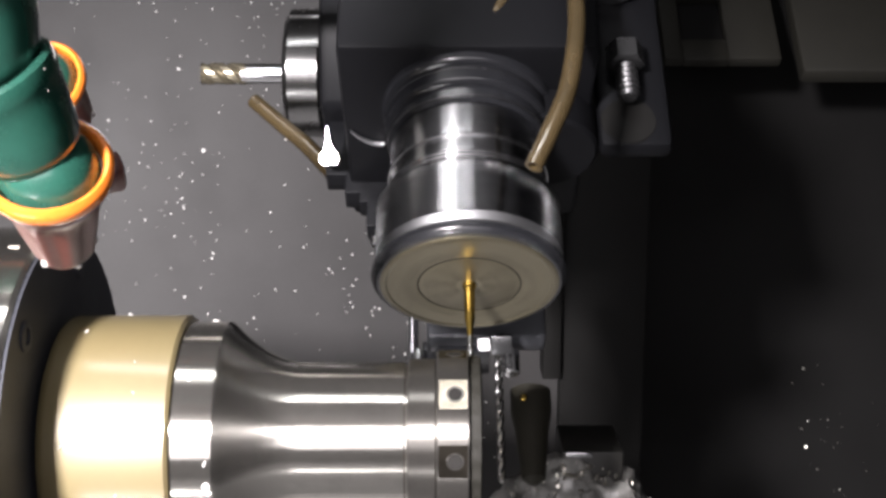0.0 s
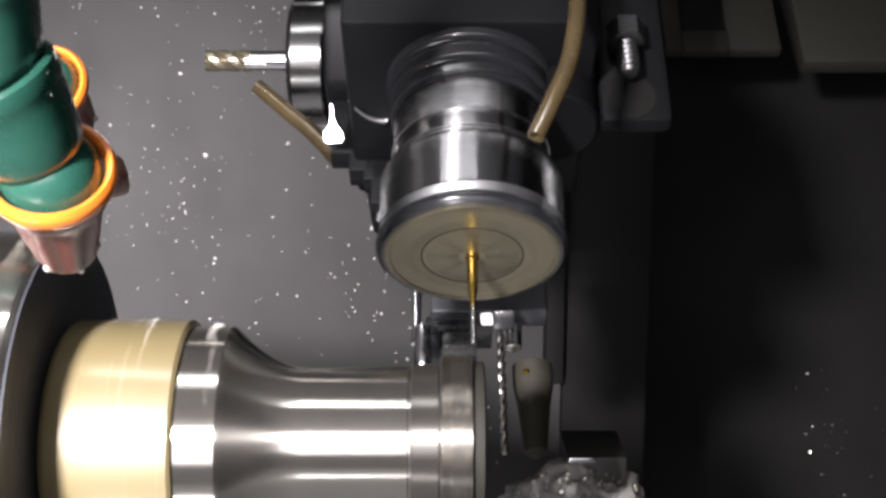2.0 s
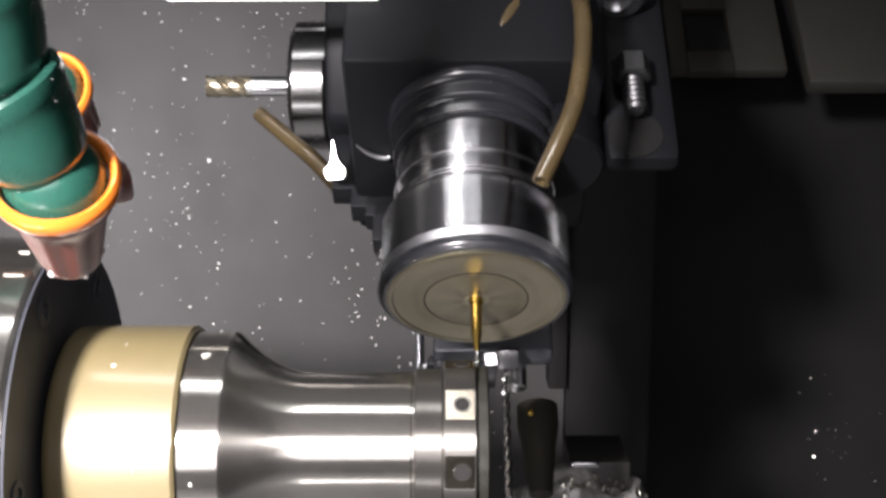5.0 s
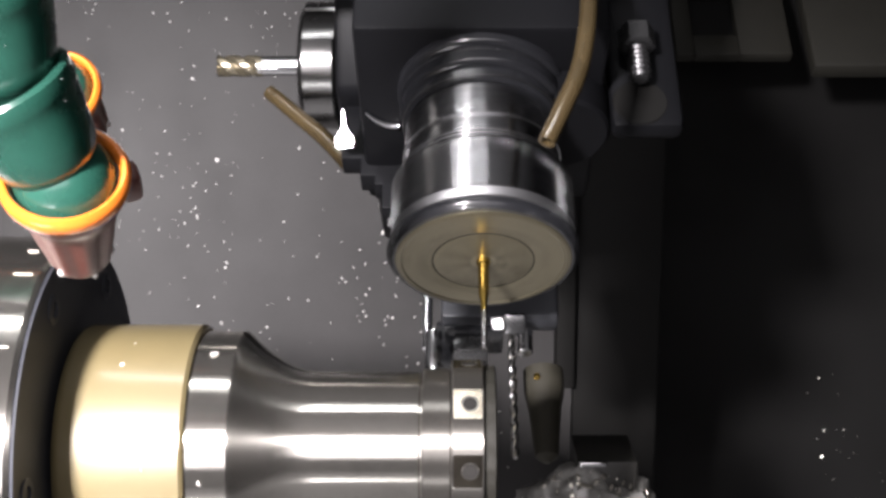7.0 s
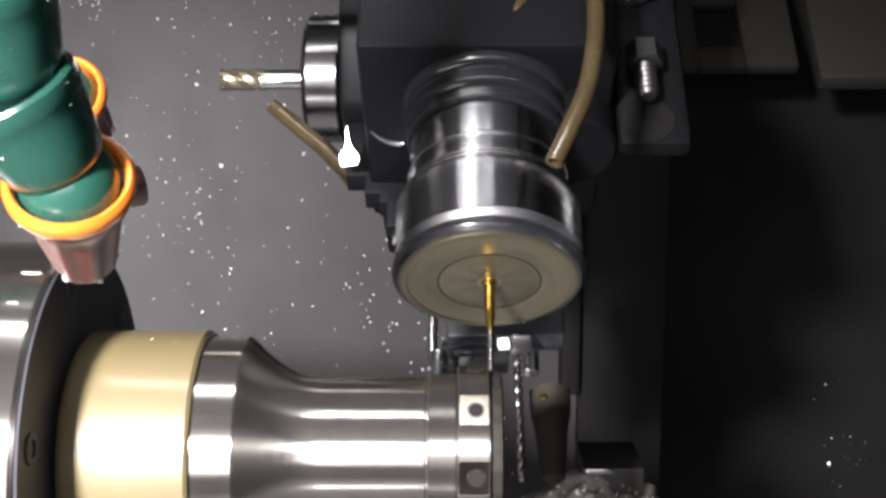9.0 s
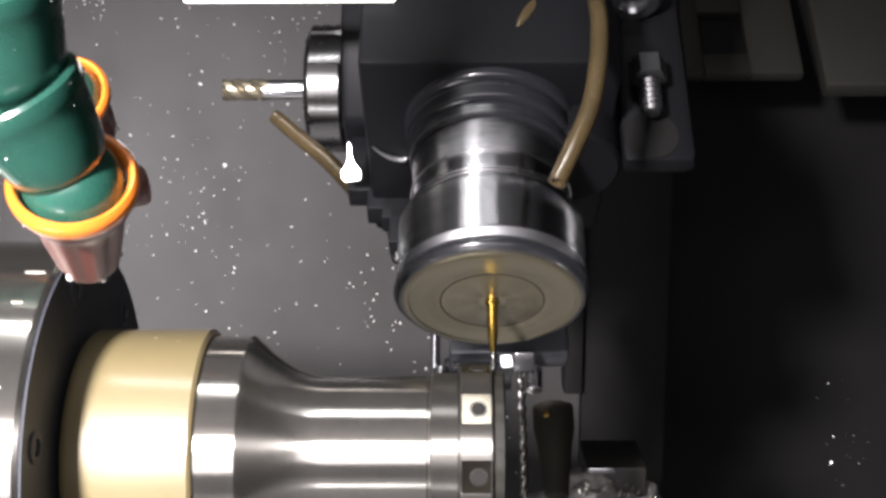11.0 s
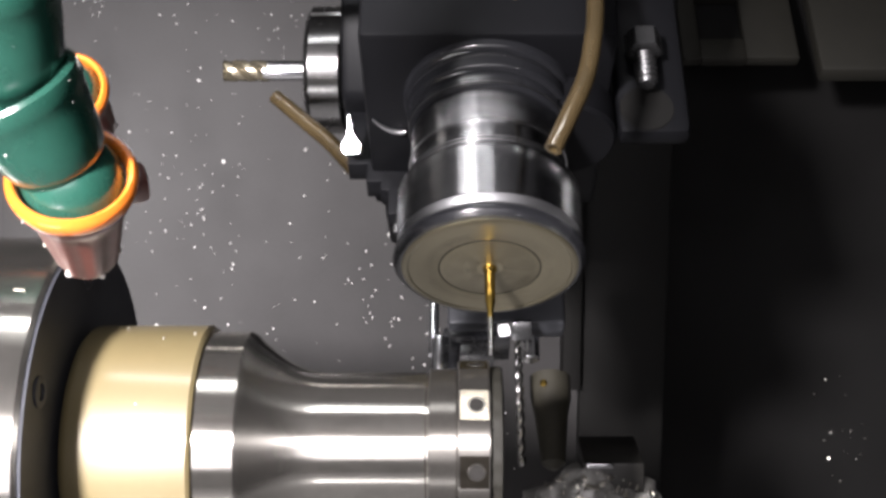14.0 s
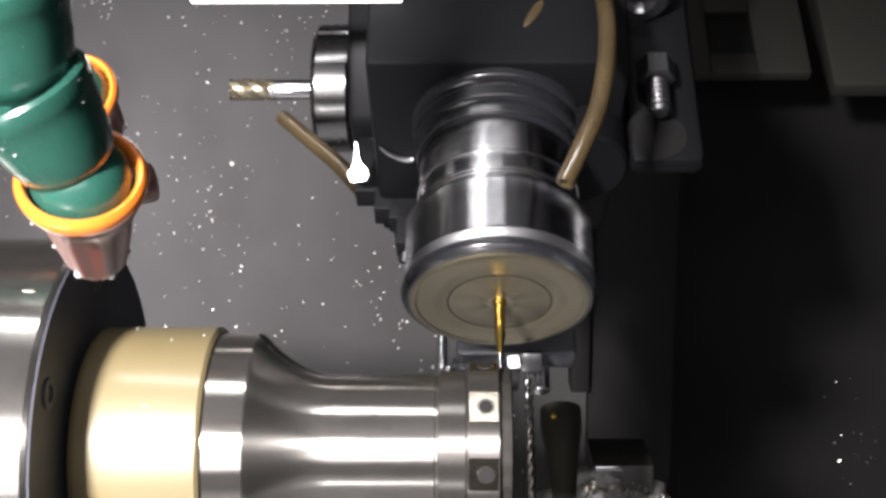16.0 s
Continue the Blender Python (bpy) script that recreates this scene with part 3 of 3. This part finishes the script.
def hose(base, steps, nozzle_dir, k, label, lug=True):
    t = thing("coolant_hose", Matrix.Translation(base), label, "coolant hose", "coolant hoses")
    at = Vector((0, 0, 0))
    m = aim(at, Vector(nozzle_dir).normalized())
    def faces(a, ang):
        return 1.0 - (0.05 * math.cos(8 * ang) + 0.03 if 6.5 * k < a < 21 * k else 0.0)
    prof = [(0.5, 8.4), (2.0, 9.2), (4.0, 8.8), (5.6, 7.9), (7.0, 7.5), (9, 7.1), (13, 6.5), (19.0, 5.4), (20.6, 5.1), (21.5, 4.6), (21.7, 3.9), (21.2, 3.0), (13, 2.7)]
    part("nozzle", lathe([(a * k, r * k) for a, r in prof], "Z", n=64, shape=faces), AMBER, t, "wet red-brown faceted nozzle", m=m, sharp=50)
    part("rim", lathe([(a * k, r * k) for a, r in [(-1.3, 8.5), (-1.8, 8.9), (-1.9, 9.4), (-1.3, 10.0), (-0.4, 10.25), (0.9, 10.1), (1.9, 9.6), (2.3, 9.0), (1.9, 8.2), (0.3, 8.1)]], "Z", n=72, closed=True), ORANGE, t, "orange socket rim", m=m)
    if lug:
        part("lug", box((7.6 * k, -2.4 * k, 1.5 * k), (11.4 * k, 2.4 * k, 7.5 * k), 1.2), AMBER, t, m=m @ pose(0, 0, 0, 0, 0, 165))
    part("ball", lathe([(8.0 * k * math.sin(radians(a)) + 1.0, 8.0 * k * math.cos(radians(a))) for a in range(-70, 61, 10)], "Z", n=64), GREEN, t, "green ball joint", m=m)
    for i in range(5):
        a = radians(70 * i + 30)
        drop = bmesh.new()
        bmesh.ops.create_icosphere(drop, subdivisions=2, radius=0.7 + 0.15 * (i % 3))
        part("droplet", drop, WATER, t, "hanging coolant drop", m=m @ pose(4.6 * k * S * math.cos(a), 4.6 * k * S * math.sin(a), (20.9 + 0.3 * (i % 2)) * k * S))
    for n, step in enumerate(steps):
        d = Vector(step).normalized()
        m = aim(at - d * 11.0 * k * S, d)
        hose_segment(t, m, k)

        def on_rim():
            a, z = random.uniform(0, 6.28), random.uniform(-7.2, 2.5)
            r = 10.25 - max(0.0, z + 4.4) * 0.21
            return (r * k * math.cos(a), r * k * math.sin(a), z * k)
        part("droplet", chips(14, on_rim, 0.15, flat=0.3), DROP, t, "fine coolant droplets and scuffs", m=m, kind="stuff")
        at = at - d * 15.0 * k * S
    top = 2.10 - base.z
    end = Vector((at.x - 0.03, at.y - 0.02, top))
    part("supply_pipe", sweep([at / S, (at * 0.6 + end * 0.4) / S, end / S], [6.5, 6.5, 6.5]), BLACKED, t, "black supply pipe from the roof")
    return t


def hoses():
    random.seed(21)
    def cam_dir(x, y, f):
        return RIGHT * x + UP * y + FWD * f
    a = hose(AXIS + Vector((-64.9, -88.9, 81.8)) * S, [cam_dir(0.32, -0.75, 0.58), cam_dir(0.12, -0.85, 0.5), cam_dir(0.05, -0.9, 0.4), cam_dir(0.0, -0.9, 0.4), cam_dir(0.0, -0.95, 0.3)],
             cam_dir(-0.13, -0.56, 0.82), 1.06, "green jointed coolant hose ending in an orange nozzle")
    b = hose(AXIS + Vector((-95.1, 4.9, 87.7)) * S, [cam_dir(0.7, -0.4, 0.55), cam_dir(0.7, -0.6, 0.4)],
             cam_dir(0.05, -0.3, 0.95), 1.0, "second green coolant hose with an orange rim", lug=False)
    return a, b


# ---- lower clutter and lights ----
def clutter():
    t = thing("steel_block", SPINDLE, "wet dark steel block below the drill", "block")
    part("body", box((41, 104, -100), (62, 130, -47.6), 1), GLASS_DIM, t)
    part("edge_strip", box((42, 102.5, -49), (51, 105, -47.4), 0.3), CHROME, t, "bright edge strip")
    random.seed(3)
    cover = thing("way_cover", SPINDLE, "steel way cover behind the drill, coloured near black for its shade", "cover")
    part("sheet", box((58, 290, -230), (100, 300, 330), 1), COVER_SHADE, cover)
    part("fold", box((49, 284, -84), (58, 302, 330), 1), COVER_SHADE, cover)
    pile = bmesh.new()
    bmesh.ops.create_icosphere(pile, subdivisions=5, radius=1.0)
    for v in pile.verts:
        k = 1 + 0.16 * noise.noise(v.co * 2.3) + 0.10 * noise.noise(v.co * 7) + 0.06 * noise.noise(v.co * 19)
        v.co = Vector((46, 108, -82)) + Vector((v.co.x * 30, v.co.y * 15, v.co.z * 30)) * k
    part("swarf_pile", pile, WETCHIP, m=SPINDLE, kind="stuff", label="grey wet pile of fine steel swarf", category="swarf", sharp=80)

    def on_pile():
        a, b = random.uniform(3.3, 6.1), random.uniform(0.1, 1.4)
        return (46 + 30 * math.cos(a) * math.cos(b), 108 + 16 * math.sin(a) * math.cos(b), -82 + 31 * math.sin(b))
    part("swarf", chips(190, on_pile, 0.8, flat=0.3), CHIP, m=SPINDLE, kind="stuff", label="crumpled shiny swarf on the pile", category="swarf")
    part("swarf", chips(34, lambda: (random.gauss(130, 9), random.uniform(60, 130), random.gauss(-42, 12)), 0.25, flat=0.3), CHIP, m=SPINDLE, kind="stuff", label="scattered chips in the dark", category="swarf")


enclosure()
piece, grip = workpiece(), chuck()
spindle_nose()
head, spindle = driven_tool()
moving = [head, turret(), endmill_holder(), lower_drill(), slide(), *tubes()]
hoses()
clutter()


def motions():
    # travel of the turret along the drill's line, in millimetres
    travel = ((0, 0.0), (0.5, 3.65), (1, 7.2), (1.4, 10.2), (1.6, 10.6), (2, 10.6), (2.5, 10.6), (2.7, 10.3), (3, 8.8), (3.5, 5.75), (4, 2.6), (4.4, 0.0), (4.9, -1.6), (5.2, -1.6),
              (5.55, 0.0), (6.05, 3.65), (6.5, 7.5), (6.95, 10.4), (7.1, 10.5), (7.5, 10.5), (8, 10.5), (8.2, 10.2), (8.5, 8.7), (9, 5.6), (9.5, 2.4), (9.95, -0.4), (10.4, -1.6), (10.75, -1.6),
              (11.1, 0.2), (11.5, 4.6), (12, 7.6), (12.45, 10.4), (12.6, 10.5), (13, 10.5), (13.5, 10.45), (13.7, 10.2), (14, 8.6), (14.5, 5.4), (15, 2.2), (15.5, -0.8), (16, -1.6))
    for ob in moving:
        walk(ob, [(t, TOOL @ pose(0, 0, d * S)) for t, d in travel])
    # the work turns one eighth at each lift
    turns, angle = [(0, 0)], 0
    for start in (56, 220, 386):
        turns += [((start + i) / FPS, angle + 405 * i / 8) for i in range(9)]
        angle += 405
    turns.append((16, angle))
    for ob in (piece, grip):
        walk(ob, [(t, SPINDLE @ pose(0, 0, 0, a, 0, 0)) for t, a in turns])
    # the drill spins at 80 degrees a frame, and rests twice at each lift with a slot at a given angle
    rests = ((1.57, 1.83, 38), (2.2, 2.63, 23), (7.13, 7.37, 26), (7.7, 8.13, 0), (12.63, 12.83, -2), (13.2, 13.63, 55))
    rows, ang, k = [], 0.0, 0
    for begin, end, goal in rests:
        n = round(begin * FPS) - k
        full = 80.0 * n
        full += ((goal - 90.0 - ang - full) + 180.0) % 360.0 - 180.0
        rows += [((k + i) / FPS, pose(TX * S, 0, 0, 0, 0, ang + full * i / n)) for i in range(n)]
        ang += full
        k = round(end * FPS)
        rows += [(j / FPS, pose(TX * S, 0, 0, 0, 0, ang)) for j in range(round(begin * FPS), k)]
    rows += [(j / FPS, pose(TX * S, 0, 0, 0, 0, ang + 80.0 * (j - k))) for j in range(k, round(16.0 * FPS) + 1)]
    walk(spindle, rows)


motions()
